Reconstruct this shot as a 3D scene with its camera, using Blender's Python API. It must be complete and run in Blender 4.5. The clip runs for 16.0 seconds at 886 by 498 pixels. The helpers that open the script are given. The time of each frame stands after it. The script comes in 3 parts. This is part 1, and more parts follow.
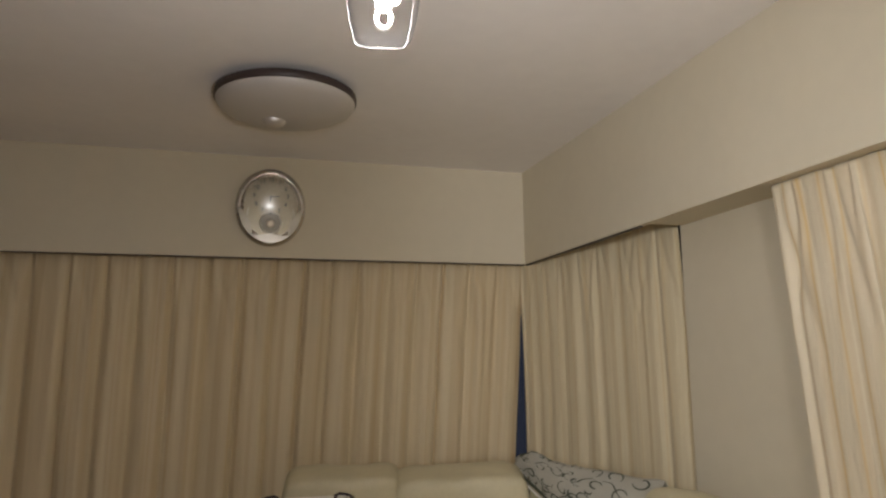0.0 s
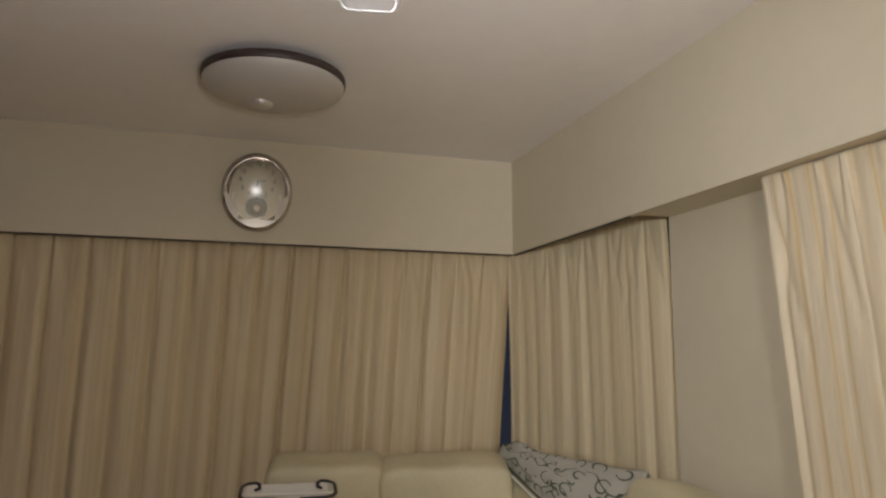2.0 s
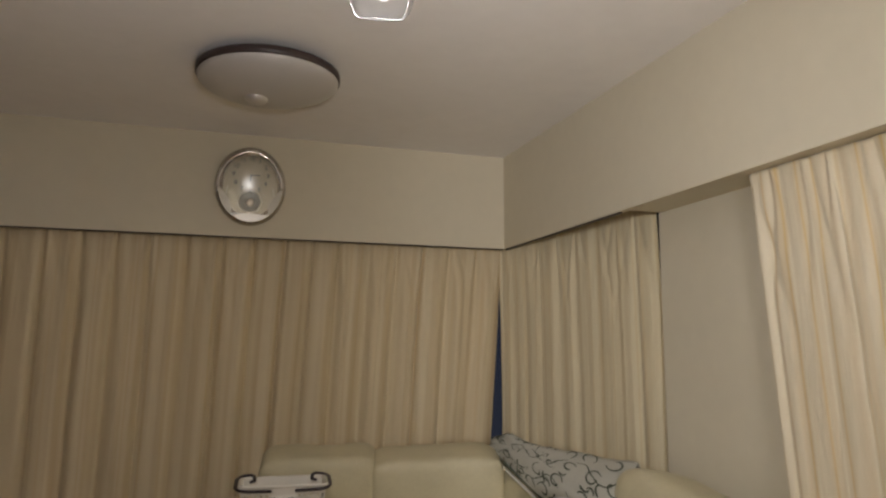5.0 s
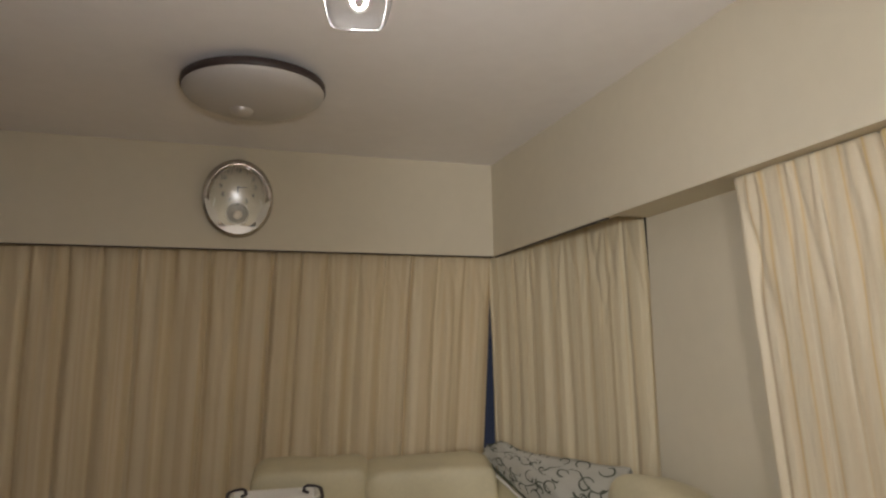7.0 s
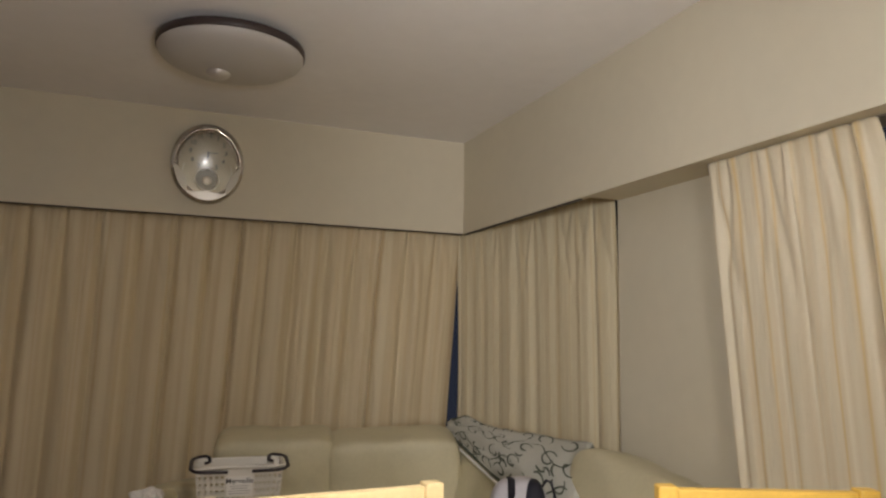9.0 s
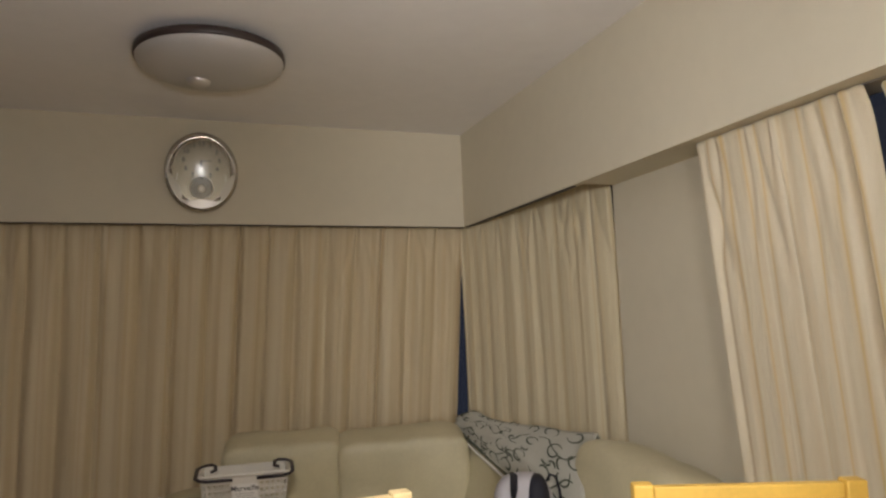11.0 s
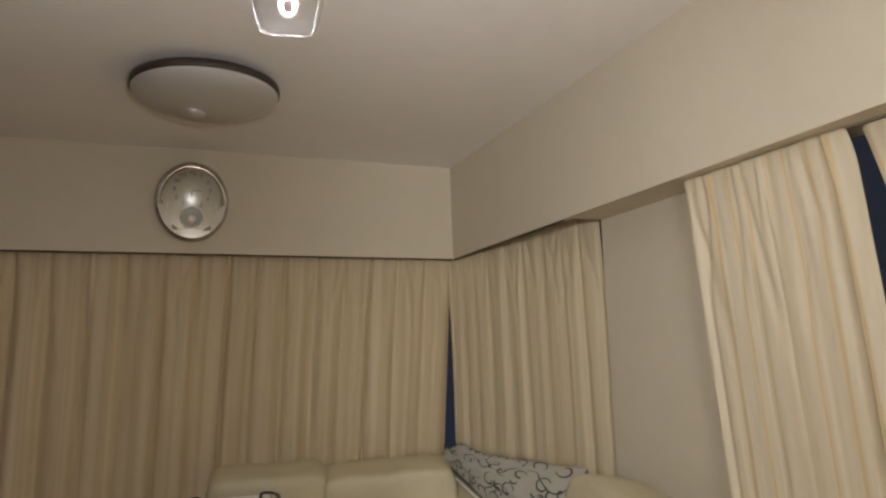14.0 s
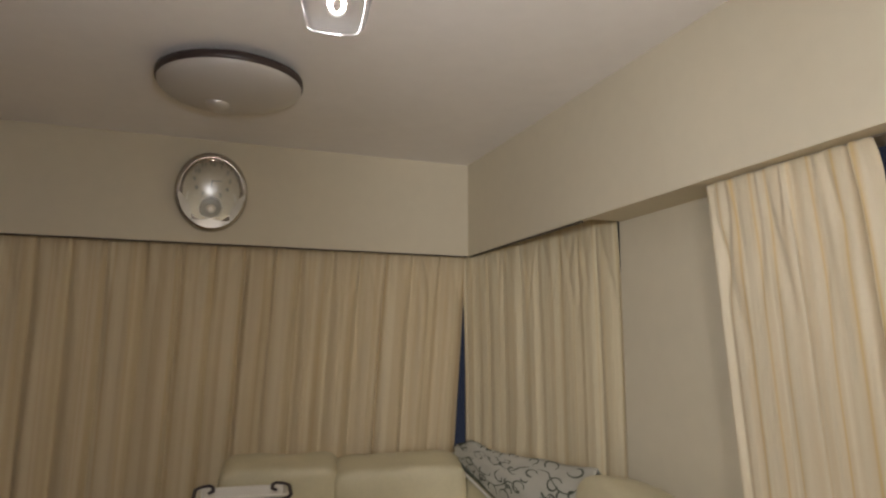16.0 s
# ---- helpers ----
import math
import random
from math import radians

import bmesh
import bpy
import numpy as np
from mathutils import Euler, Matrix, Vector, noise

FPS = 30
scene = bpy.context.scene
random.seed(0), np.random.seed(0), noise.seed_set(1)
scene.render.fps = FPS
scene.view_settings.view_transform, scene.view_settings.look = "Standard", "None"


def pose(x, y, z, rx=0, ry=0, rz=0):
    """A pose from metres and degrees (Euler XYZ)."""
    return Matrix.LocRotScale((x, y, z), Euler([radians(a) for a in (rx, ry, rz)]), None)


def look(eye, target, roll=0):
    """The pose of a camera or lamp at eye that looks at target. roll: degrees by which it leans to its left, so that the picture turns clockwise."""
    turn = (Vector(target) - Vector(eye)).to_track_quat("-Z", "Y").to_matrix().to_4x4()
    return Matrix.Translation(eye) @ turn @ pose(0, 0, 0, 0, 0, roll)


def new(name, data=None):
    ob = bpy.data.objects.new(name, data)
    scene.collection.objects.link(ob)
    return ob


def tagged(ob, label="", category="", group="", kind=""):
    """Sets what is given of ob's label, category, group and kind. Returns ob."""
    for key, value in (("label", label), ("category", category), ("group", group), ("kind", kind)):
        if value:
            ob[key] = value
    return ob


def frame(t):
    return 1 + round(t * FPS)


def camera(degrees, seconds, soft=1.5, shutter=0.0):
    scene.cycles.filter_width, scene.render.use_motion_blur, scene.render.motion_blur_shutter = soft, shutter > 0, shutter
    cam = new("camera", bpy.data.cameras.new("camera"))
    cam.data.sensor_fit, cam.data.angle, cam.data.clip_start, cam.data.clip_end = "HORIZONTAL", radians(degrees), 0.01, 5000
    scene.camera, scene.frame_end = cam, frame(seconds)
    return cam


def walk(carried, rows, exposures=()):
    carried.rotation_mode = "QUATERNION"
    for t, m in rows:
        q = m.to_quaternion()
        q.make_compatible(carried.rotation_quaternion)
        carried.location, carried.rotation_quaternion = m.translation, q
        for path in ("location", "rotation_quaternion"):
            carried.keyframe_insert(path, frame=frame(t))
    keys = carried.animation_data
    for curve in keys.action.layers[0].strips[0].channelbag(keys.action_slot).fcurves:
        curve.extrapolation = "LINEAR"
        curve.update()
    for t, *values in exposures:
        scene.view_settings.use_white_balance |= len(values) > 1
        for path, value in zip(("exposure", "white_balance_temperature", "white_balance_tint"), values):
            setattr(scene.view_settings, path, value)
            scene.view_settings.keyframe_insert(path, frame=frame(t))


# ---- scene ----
cam = camera(65.0, 16.0, soft=2.4)
PATH = [
    (0, (0.258, 0.223, 1.348), (0.798, 2.123, 1.659), -0.7),
    (0.5, (0.25, 0.223, 1.342), (0.805, 2.119, 1.653), -0.4),
    (1, (0.258, 0.219, 1.338), (0.83, 2.111, 1.647), -0.6),
    (1.5, (0.275, 0.23, 1.345), (0.852, 2.121, 1.651), 0.4),
    (2, (0.267, 0.247, 1.333), (0.841, 2.141, 1.621), 0.2),
    (2.5, (0.255, 0.253, 1.348), (0.83, 2.148, 1.624), 1.1),
    (3, (0.259, 0.244, 1.343), (0.829, 2.142, 1.614), -0.2),
    (3.5, (0.262, 0.236, 1.342), (0.835, 2.134, 1.602), -0.8),
    (4, (0.252, 0.224, 1.339), (0.825, 2.122, 1.606), 0.2),
    (4.5, (0.239, 0.222, 1.333), (0.835, 2.113, 1.6), 0.5),
    (7, (0.25, 0.221, 1.335), (0.879, 2.097, 1.628), -1.0),
    (7.5, (0.264, 0.231, 1.336), (0.917, 2.1, 1.621), -0.1),
    (8, (0.281, 0.235, 1.338), (0.942, 2.104, 1.603), -0.4),
    (8.5, (0.255, 0.219, 1.328), (0.915, 2.09, 1.579), -1.1),
    (9, (0.192, 0.233, 1.311), (0.933, 2.076, 1.547), 0.8),
    (9.2, (0.179, 0.233, 1.306), (0.929, 2.073, 1.536), -0.0),
    (11.5, (0.33, 0.223, 1.335), (1.009, 2.093, 1.542), -2.3),
    (12, (0.28, 0.224, 1.326), (0.988, 2.083, 1.533), -0.2),
    (12.5, (0.236, 0.221, 1.331), (0.964, 2.07, 1.564), 0.0),
    (13, (0.246, 0.206, 1.333), (0.965, 2.051, 1.616), 0.1),
    (13.5, (0.274, 0.216, 1.341), (0.988, 2.062, 1.626), -1.1),
    (14, (0.281, 0.213, 1.341), (1.005, 2.054, 1.636), -1.8),
    (14.5, (0.268, 0.218, 1.338), (0.986, 2.061, 1.636), -2.1),
    (15, (0.244, 0.237, 1.328), (0.991, 2.072, 1.603), -0.4),
    (15.5, (0.242, 0.238, 1.333), (1.005, 2.068, 1.598), 0.6),
    (16, (0.251, 0.215, 1.343), (0.947, 2.068, 1.628), -0.0),
]
walk(cam, [(t, look(e, g, r)) for t, e, g, r in PATH])

# ---- world and lamps ----
world = bpy.data.worlds.new("night_sky")
scene.world = world
world.use_nodes = True
world.node_tree.nodes["Background"].inputs["Color"].default_value = (0.115, 0.125, 0.185, 1)
world.node_tree.nodes["Background"].inputs["Strength"].default_value = 0.19
scene.view_settings.exposure = 0.0

PEND = Vector((0.379, 0.852, 1.654))      # lowest point of the pendant's glass
FILL = Vector((-0.37, -2.00, 1.50))       # globe of an unseen fill lamp, added behind the camera
# The second light is added fill, brightening the right and the far corner.
for spot, watts, size in ((PEND + Vector((0, 0, 0.038)), 73.0, 0.016), (FILL, 290.0, 0.30)):
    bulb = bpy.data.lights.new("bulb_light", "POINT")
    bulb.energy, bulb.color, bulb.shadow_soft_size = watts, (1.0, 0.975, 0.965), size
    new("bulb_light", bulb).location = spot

# main planes of the room
XB, YB, ZC, ZB = 1.77, 3.85, 2.40, 1.868     # front of the side beam, front of the back beam, ceiling, beams' underside
FILL_GAP = (0.12, 0.70)                          # edges of the gap that shapes the fill lamp's light
XW = 1.95                                    # face of the pier between the windows


# ---- materials ----
def mat(name, color, rough=0.6, metal=0.0, vary=0.08, scale=6.0, bump=0.0, bump_scale=300.0, stain=0.05, sheen=0.0, coat=0.0):
    m = bpy.data.materials.new(name)
    m.use_nodes = True
    nt = m.node_tree
    b = nt.nodes["Principled BSDF"]
    b.inputs["Roughness"].default_value, b.inputs["Metallic"].default_value = rough, metal
    b.inputs["Sheen Weight"].default_value, b.inputs["Coat Weight"].default_value = sheen, coat
    co = nt.nodes.new("ShaderNodeTexCoord")
    big, fine = nt.nodes.new("ShaderNodeTexNoise"), nt.nodes.new("ShaderNodeTexNoise")
    for n, s, d in ((big, scale, 4), (fine, scale * 14, 3)):
        n.inputs["Scale"].default_value, n.inputs["Detail"].default_value = s, d
        nt.links.new(co.outputs["Object"], n.inputs["Vector"])
    add = nt.nodes.new("ShaderNodeMath")
    add.operation = "MULTIPLY_ADD"
    nt.links.new(fine.outputs["Fac"], add.inputs[0])
    add.inputs[1].default_value = 0.45
    nt.links.new(big.outputs["Fac"], add.inputs[2])
    ramp = nt.nodes.new("ShaderNodeValToRGB")
    lo = [c * (1 - vary - stain) for c in color]
    hi = [min(1, c * (1 + vary)) for c in color]
    ramp.color_ramp.elements[0].position, ramp.color_ramp.elements[1].position = 0.42, 1.0
    ramp.color_ramp.elements[0].color, ramp.color_ramp.elements[1].color = (*lo, 1), (*hi, 1)
    nt.links.new(add.outputs[0], ramp.inputs["Fac"])
    nt.links.new(ramp.outputs["Color"], b.inputs["Base Color"])
    if bump:
        t, bp = nt.nodes.new("ShaderNodeTexNoise"), nt.nodes.new("ShaderNodeBump")
        t.inputs["Scale"].default_value, t.inputs["Detail"].default_value = bump_scale, 4
        nt.links.new(co.outputs["Object"], t.inputs["Vector"])
        bp.inputs["Strength"].default_value, bp.inputs["Distance"].default_value = bump, 0.004
        nt.links.new(t.outputs["Fac"], bp.inputs["Height"])
        nt.links.new(bp.outputs["Normal"], b.inputs["Normal"])
    return m


def glow(name, color, strength):
    m = bpy.data.materials.new(name)
    m.use_nodes = True
    b = m.node_tree.nodes["Principled BSDF"]
    b.inputs["Base Color"].default_value = (*color, 1)
    b.inputs["Emission Color"].default_value = (*color, 1)
    b.inputs["Emission Strength"].default_value = strength
    return m


def thin_glass(name, tint=(1, 1, 1), rough=0.02, gloss=1.0, edge=0.0):
    """Clear sheet glass: lets light straight through and mirrors by the angle."""
    m = bpy.data.materials.new(name)
    m.use_nodes = True
    nt = m.node_tree
    out = nt.nodes["Material Output"]
    nt.nodes.remove(nt.nodes["Principled BSDF"])
    tr, gl, fr, mx = (nt.nodes.new(k) for k in ("ShaderNodeBsdfTransparent", "ShaderNodeBsdfGlossy", "ShaderNodeFresnel", "ShaderNodeMixShader"))
    tr.inputs["Color"].default_value = (*tint, 1)
    gl.inputs["Roughness"].default_value = rough
    gl.inputs["Color"].default_value = (gloss, gloss, gloss, 1)
    fr.inputs["IOR"].default_value = 1.5
    if edge:
        lw = nt.nodes.new("ShaderNodeLayerWeight")
        lw.inputs["Blend"].default_value = edge
        nt.links.new(lw.outputs["Facing"], mx.inputs["Fac"])
    else:
        nt.links.new(fr.outputs["Fac"], mx.inputs["Fac"])
    nt.links.new(tr.outputs["BSDF"], mx.inputs[1])
    nt.links.new(gl.outputs["BSDF"], mx.inputs[2])
    nt.links.new(mx.outputs["Shader"], out.inputs["Surface"])
    return m


def cloth_stripes(name, light, mid, line, lines_per_m, bands_per_m, strength):
    """Woven curtain cloth with soft lengthwise stripes, over the UV map (metres across the cloth)."""
    m = bpy.data.materials.new(name)
    m.use_nodes = True
    nt = m.node_tree
    b = nt.nodes["Principled BSDF"]
    b.inputs["Roughness"].default_value = 0.62
    b.inputs["Sheen Weight"].default_value = 0.15
    uv = nt.nodes.new("ShaderNodeUVMap")
    sep = nt.nodes.new("ShaderNodeSeparateXYZ")
    nt.links.new(uv.outputs["UV"], sep.inputs[0])

    def band(scale, detail):
        n, v = nt.nodes.new("ShaderNodeTexNoise"), nt.nodes.new("ShaderNodeMath")
        n.noise_dimensions = "1D"
        v.operation = "MULTIPLY"
        v.inputs[1].default_value = scale
        nt.links.new(sep.outputs["X"], v.inputs[0])
        nt.links.new(v.outputs[0], n.inputs["W"])
        n.inputs["Scale"].default_value, n.inputs["Detail"].default_value = 1.0, detail
        return n.outputs["Fac"]

    r1 = nt.nodes.new("ShaderNodeValToRGB")
    r1.color_ramp.elements[0].position, r1.color_ramp.elements[1].position = 0.35, 0.62
    r1.color_ramp.elements[0].color, r1.color_ramp.elements[1].color = (*mid, 1), (*light, 1)
    nt.links.new(band(bands_per_m, 1.0), r1.inputs["Fac"])
    # narrow golden lines
    fr = nt.nodes.new("ShaderNodeMath")
    fr.operation = "MULTIPLY"
    fr.inputs[1].default_value = lines_per_m
    nt.links.new(sep.outputs["X"], fr.inputs[0])
    wob = nt.nodes.new("ShaderNodeMath")
    wob.operation = "MULTIPLY_ADD"
    wob.inputs[1].default_value = 1.3
    nt.links.new(band(5.0, 1.0), wob.inputs[0])
    nt.links.new(fr.outputs[0], wob.inputs[2])
    fc = nt.nodes.new("ShaderNodeMath")
    fc.operation = "FRACT"
    nt.links.new(wob.outputs[0], fc.inputs[0])
    r2 = nt.nodes.new("ShaderNodeValToRGB")
    r2.color_ramp.elements[0].position, r2.color_ramp.elements[0].color = 0.0, (0, 0, 0, 1)
    r2.color_ramp.elements[1].position, r2.color_ramp.elements[1].color = 0.24, (0, 0, 0, 1)
    e = r2.color_ramp.elements.new(0.11)
    e.color = (strength, strength, strength, 1)
    nt.links.new(fc.outputs[0], r2.inputs["Fac"])
    mx = nt.nodes.new("ShaderNodeMix")
    mx.data_type = "RGBA"
    nt.links.new(r2.outputs["Color"], mx.inputs[0])
    nt.links.new(r1.outputs["Color"], mx.inputs[6])
    mx.inputs[7].default_value = (*line, 1)
    # narrow pale lines
    pm = nt.nodes.new("ShaderNodeMath")
    pm.operation = "MULTIPLY_ADD"
    pm.inputs[1].default_value, pm.inputs[2].default_value = 0.73, 0.4
    nt.links.new(wob.outputs[0], pm.inputs[0])
    pf = nt.nodes.new("ShaderNodeMath")
    pf.operation = "FRACT"
    nt.links.new(pm.outputs[0], pf.inputs[0])
    r3 = nt.nodes.new("ShaderNodeValToRGB")
    r3.color_ramp.elements[0].position, r3.color_ramp.elements[0].color = 0.0, (0, 0, 0, 1)
    r3.color_ramp.elements[1].position, r3.color_ramp.elements[1].color = 0.20, (0, 0, 0, 1)
    e = r3.color_ramp.elements.new(0.10)
    e.color = (strength, strength, strength, 1)
    nt.links.new(pf.outputs[0], r3.inputs["Fac"])
    mp2 = nt.nodes.new("ShaderNodeMix")
    mp2.data_type = "RGBA"
    nt.links.new(r3.outputs["Color"], mp2.inputs[0])
    nt.links.new(mx.outputs[2], mp2.inputs[6])
    mp2.inputs[7].default_value = (light[0] * 1.10, light[1] * 1.13, light[2] * 1.18, 1)
    nt.links.new(mp2.outputs[2], b.inputs["Base Color"])
    # weave
    wv, bp = nt.nodes.new("ShaderNodeTexNoise"), nt.nodes.new("ShaderNodeBump")
    mp = nt.nodes.new("ShaderNodeMapping")
    mp.inputs["Scale"].default_value = (900, 160, 1)
    nt.links.new(uv.outputs["UV"], mp.inputs["Vector"])
    nt.links.new(mp.outputs["Vector"], wv.inputs["Vector"])
    wv.inputs["Scale"].default_value = 1.0
    bp.inputs["Strength"].default_value, bp.inputs["Distance"].default_value = 0.25, 0.002
    nt.links.new(wv.outputs["Fac"], bp.inputs["Height"])
    # soft crumples, longer down the cloth than across
    cr, cb, cm = nt.nodes.new("ShaderNodeTexNoise"), nt.nodes.new("ShaderNodeBump"), nt.nodes.new("ShaderNodeMapping")
    cm.inputs["Scale"].default_value, cm.inputs["Rotation"].default_value = (34, 7, 1), (0, 0, 0.05)
    nt.links.new(uv.outputs["UV"], cm.inputs["Vector"])
    nt.links.new(cm.outputs["Vector"], cr.inputs["Vector"])
    cr.inputs["Scale"].default_value, cr.inputs["Detail"].default_value = 1.0, 3.0
    cb.inputs["Strength"].default_value, cb.inputs["Distance"].default_value = 0.5, 0.008
    nt.links.new(cr.outputs["Fac"], cb.inputs["Height"])
    nt.links.new(bp.outputs["Normal"], cb.inputs["Normal"])
    nt.links.new(cb.outputs["Normal"], b.inputs["Normal"])
    return m


M_WALL = mat("wallpaper_cream", (0.67, 0.61, 0.475), 0.85, vary=0.03, scale=1.2, stain=0.02, bump=0.12, bump_scale=420)
M_CEIL = mat("ceiling_paper", (0.91, 0.885, 0.875), 0.88, vary=0.03, scale=1.0, stain=0.02, bump=0.12, bump_scale=380)
# Dark tone for the unseen walls, to keep bounced light down.
M_DARK_WALL = mat("dark_unseen_wall", (0.10, 0.065, 0.04), 0.5, vary=0.2, scale=5.0, bump=0.1, bump_scale=50)
M_FLOOR = mat("floor_wood", (0.34, 0.24, 0.15), 0.4, vary=0.2, scale=3.0, bump=0.1, bump_scale=60)
# One cloth in three tones; the wide curtain's darker, warmer tone carries its shade.
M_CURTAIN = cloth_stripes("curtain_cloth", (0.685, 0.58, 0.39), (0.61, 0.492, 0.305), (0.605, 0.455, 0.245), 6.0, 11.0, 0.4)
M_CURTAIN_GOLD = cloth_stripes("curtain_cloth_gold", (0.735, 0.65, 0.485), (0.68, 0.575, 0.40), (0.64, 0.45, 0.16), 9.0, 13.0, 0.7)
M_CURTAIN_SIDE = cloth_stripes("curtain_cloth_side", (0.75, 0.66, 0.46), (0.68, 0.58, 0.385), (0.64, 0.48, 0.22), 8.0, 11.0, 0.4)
# Near black, for the shadow lines drawn as strips under the beams.
M_GAP_SHADE = mat("gap_shade_dark", (0.045, 0.035, 0.035), 0.5)
M_TRACK = mat("track_grey", (0.34, 0.31, 0.26), 0.5)
M_LEATHER = mat("leather_cream", (0.585, 0.525, 0.35), 0.52, vary=0.06, scale=5, bump=0.25, bump_scale=160)
# Dark tone for the shaded gap drawn between cushions.
M_CUSHION_GAP = mat("cushion_gap_dark", (0.20, 0.17, 0.11), 0.7)
M_DARKRING = mat("dark_wood_ring", (0.045, 0.03, 0.028), 0.45, vary=0.2, scale=10)
M_DOME = mat("lamp_acrylic", (0.50, 0.475, 0.45), 0.3, vary=0.015, scale=3, stain=0.0)
# Strong rough coat, so the added boss shows a broad highlight.
M_HIGHLIGHT_BOSS = mat("lamp_highlight_boss", (0.40, 0.37, 0.34), 0.4, vary=0.01, scale=3, stain=0.0, coat=1.0)
M_HIGHLIGHT_BOSS.node_tree.nodes["Principled BSDF"].inputs["Coat Roughness"].default_value = 0.40
M_HIGHLIGHT_BOSS.node_tree.nodes["Principled BSDF"].inputs["Coat IOR"].default_value = 4.0
M_CHROME = mat("clock_chrome", (0.86, 0.83, 0.77), 0.13, metal=0.9, vary=0.05, scale=20)
M_CASE = mat("clock_case", (0.47, 0.43, 0.37), 0.2, metal=0.9, vary=0.10, scale=14)
M_PEARL = mat("clock_pearl", (0.50, 0.47, 0.41), 0.4, metal=0.3, vary=0.05, scale=20)
M_BRIGHT = mat("polished_white", (0.88, 0.85, 0.78), 0.25, metal=0.25, vary=0.02, scale=20)
M_WING = mat("clock_wing", (0.30, 0.265, 0.20), 0.34, metal=0.3, vary=0.03, scale=30)
M_DIAL = mat("clock_dial", (0.29, 0.262, 0.20), 0.3, metal=0.35, vary=0.04, scale=12)
M_RECESS = mat("dial_recess", (0.26, 0.255, 0.225), 0.4, metal=0.2)
M_INK = mat("dial_ink", (0.05, 0.05, 0.05), 0.5)
M_DIALGLASS = thin_glass("dial_glass", (1.0, 0.98, 0.93), 0.19)
M_SHADE = thin_glass("shade_glass", (0.985, 0.985, 0.985), 0.40, 0.008, edge=0.09)
# Very dark, as the bulb beside it turns the drawn glint white.
M_EDGE_GLINT = mat("edge_glint_grey", (0.008, 0.0075, 0.0075), 0.5, vary=0.02, stain=0.0)
M_PANE = thin_glass("window_glass", (0.9, 0.93, 0.95))
M_FRAME = mat("window_frame_grey", (0.23, 0.23, 0.24), 0.4, metal=0.6)
M_BASKET = mat("basket_plastic", (0.72, 0.68, 0.60), 0.4, vary=0.03)
M_HANDLE = mat("handle_plastic", (0.03, 0.022, 0.028), 0.45)
M_LABEL = mat("label_paper", (0.74, 0.71, 0.65), 0.6, vary=0.02)
M_TEXT = mat("label_ink", (0.04, 0.036, 0.036), 0.6)
M_FINE = mat("faded_print", (0.34, 0.32, 0.30), 0.6)
M_THROW = mat("throw_cotton", (0.48, 0.47, 0.405), 0.85, vary=0.05, bump=0.2, bump_scale=700, sheen=0.1)
M_PRINT = mat("throw_print", (0.075, 0.085, 0.06), 0.85)
M_PACK = mat("pack_grey", (0.47, 0.45, 0.47), 0.8, vary=0.05, bump=0.3, bump_scale=500)
M_NAVY = mat("pack_navy", (0.008, 0.008, 0.016), 0.75, bump=0.3, bump_scale=500)
M_PINE = mat("pine_lacquer", (0.70, 0.43, 0.075), 0.42, vary=0.10, scale=9, bump=0.06, bump_scale=40)
M_PINE_PALE = mat("pale_pine", (0.80, 0.62, 0.32), 0.35, vary=0.08, scale=9, bump=0.06, bump_scale=40)
M_PAPER = mat("white_tissue", (0.72, 0.69, 0.64), 0.8)


# ---- shape helpers ----
def mesh_of(bm, name):
    me = bpy.data.meshes.new(name)
    bm.normal_update()
    bm.to_mesh(me)
    bm.free()
    return me


def part(name, bm, material, parent=None, label="", smooth=False):
    ob = new(name, mesh_of(bm, name))
    ob.data.materials.append(material)
    if smooth:
        ob.data.polygons.foreach_set("use_smooth", [True] * len(ob.data.polygons))
    if parent:
        ob.parent = parent
    if label:
        ob["label"] = label
    return ob


def box(bm, lo, hi, bevel=0.0, m=None):
    r = bmesh.ops.create_cube(bm, size=1)
    c = [(a + b) / 2 for a, b in zip(lo, hi)]
    s = [b - a for a, b in zip(lo, hi)]
    bmesh.ops.scale(bm, vec=s, verts=r["verts"])
    bmesh.ops.translate(bm, vec=c, verts=r["verts"])
    vs = r["verts"]
    if bevel:
        es = list({e for v in vs for e in v.link_edges})
        g = bmesh.ops.bevel(bm, geom=es, offset=bevel, segments=2, affect="EDGES", profile=0.6)
        vs = list({v for f in g["faces"] for v in f.verts} | {v for v in vs if v.is_valid})
    if m is not None:
        bmesh.ops.transform(bm, matrix=m, verts=vs)
    return bm


def slab(name, lo, hi, material, parent=None, bevel=0.0, label="", kind=""):
    ob = part(name, box(bmesh.new(), lo, hi, bevel), material, parent, label)
    if kind:
        ob["kind"] = kind
    return ob


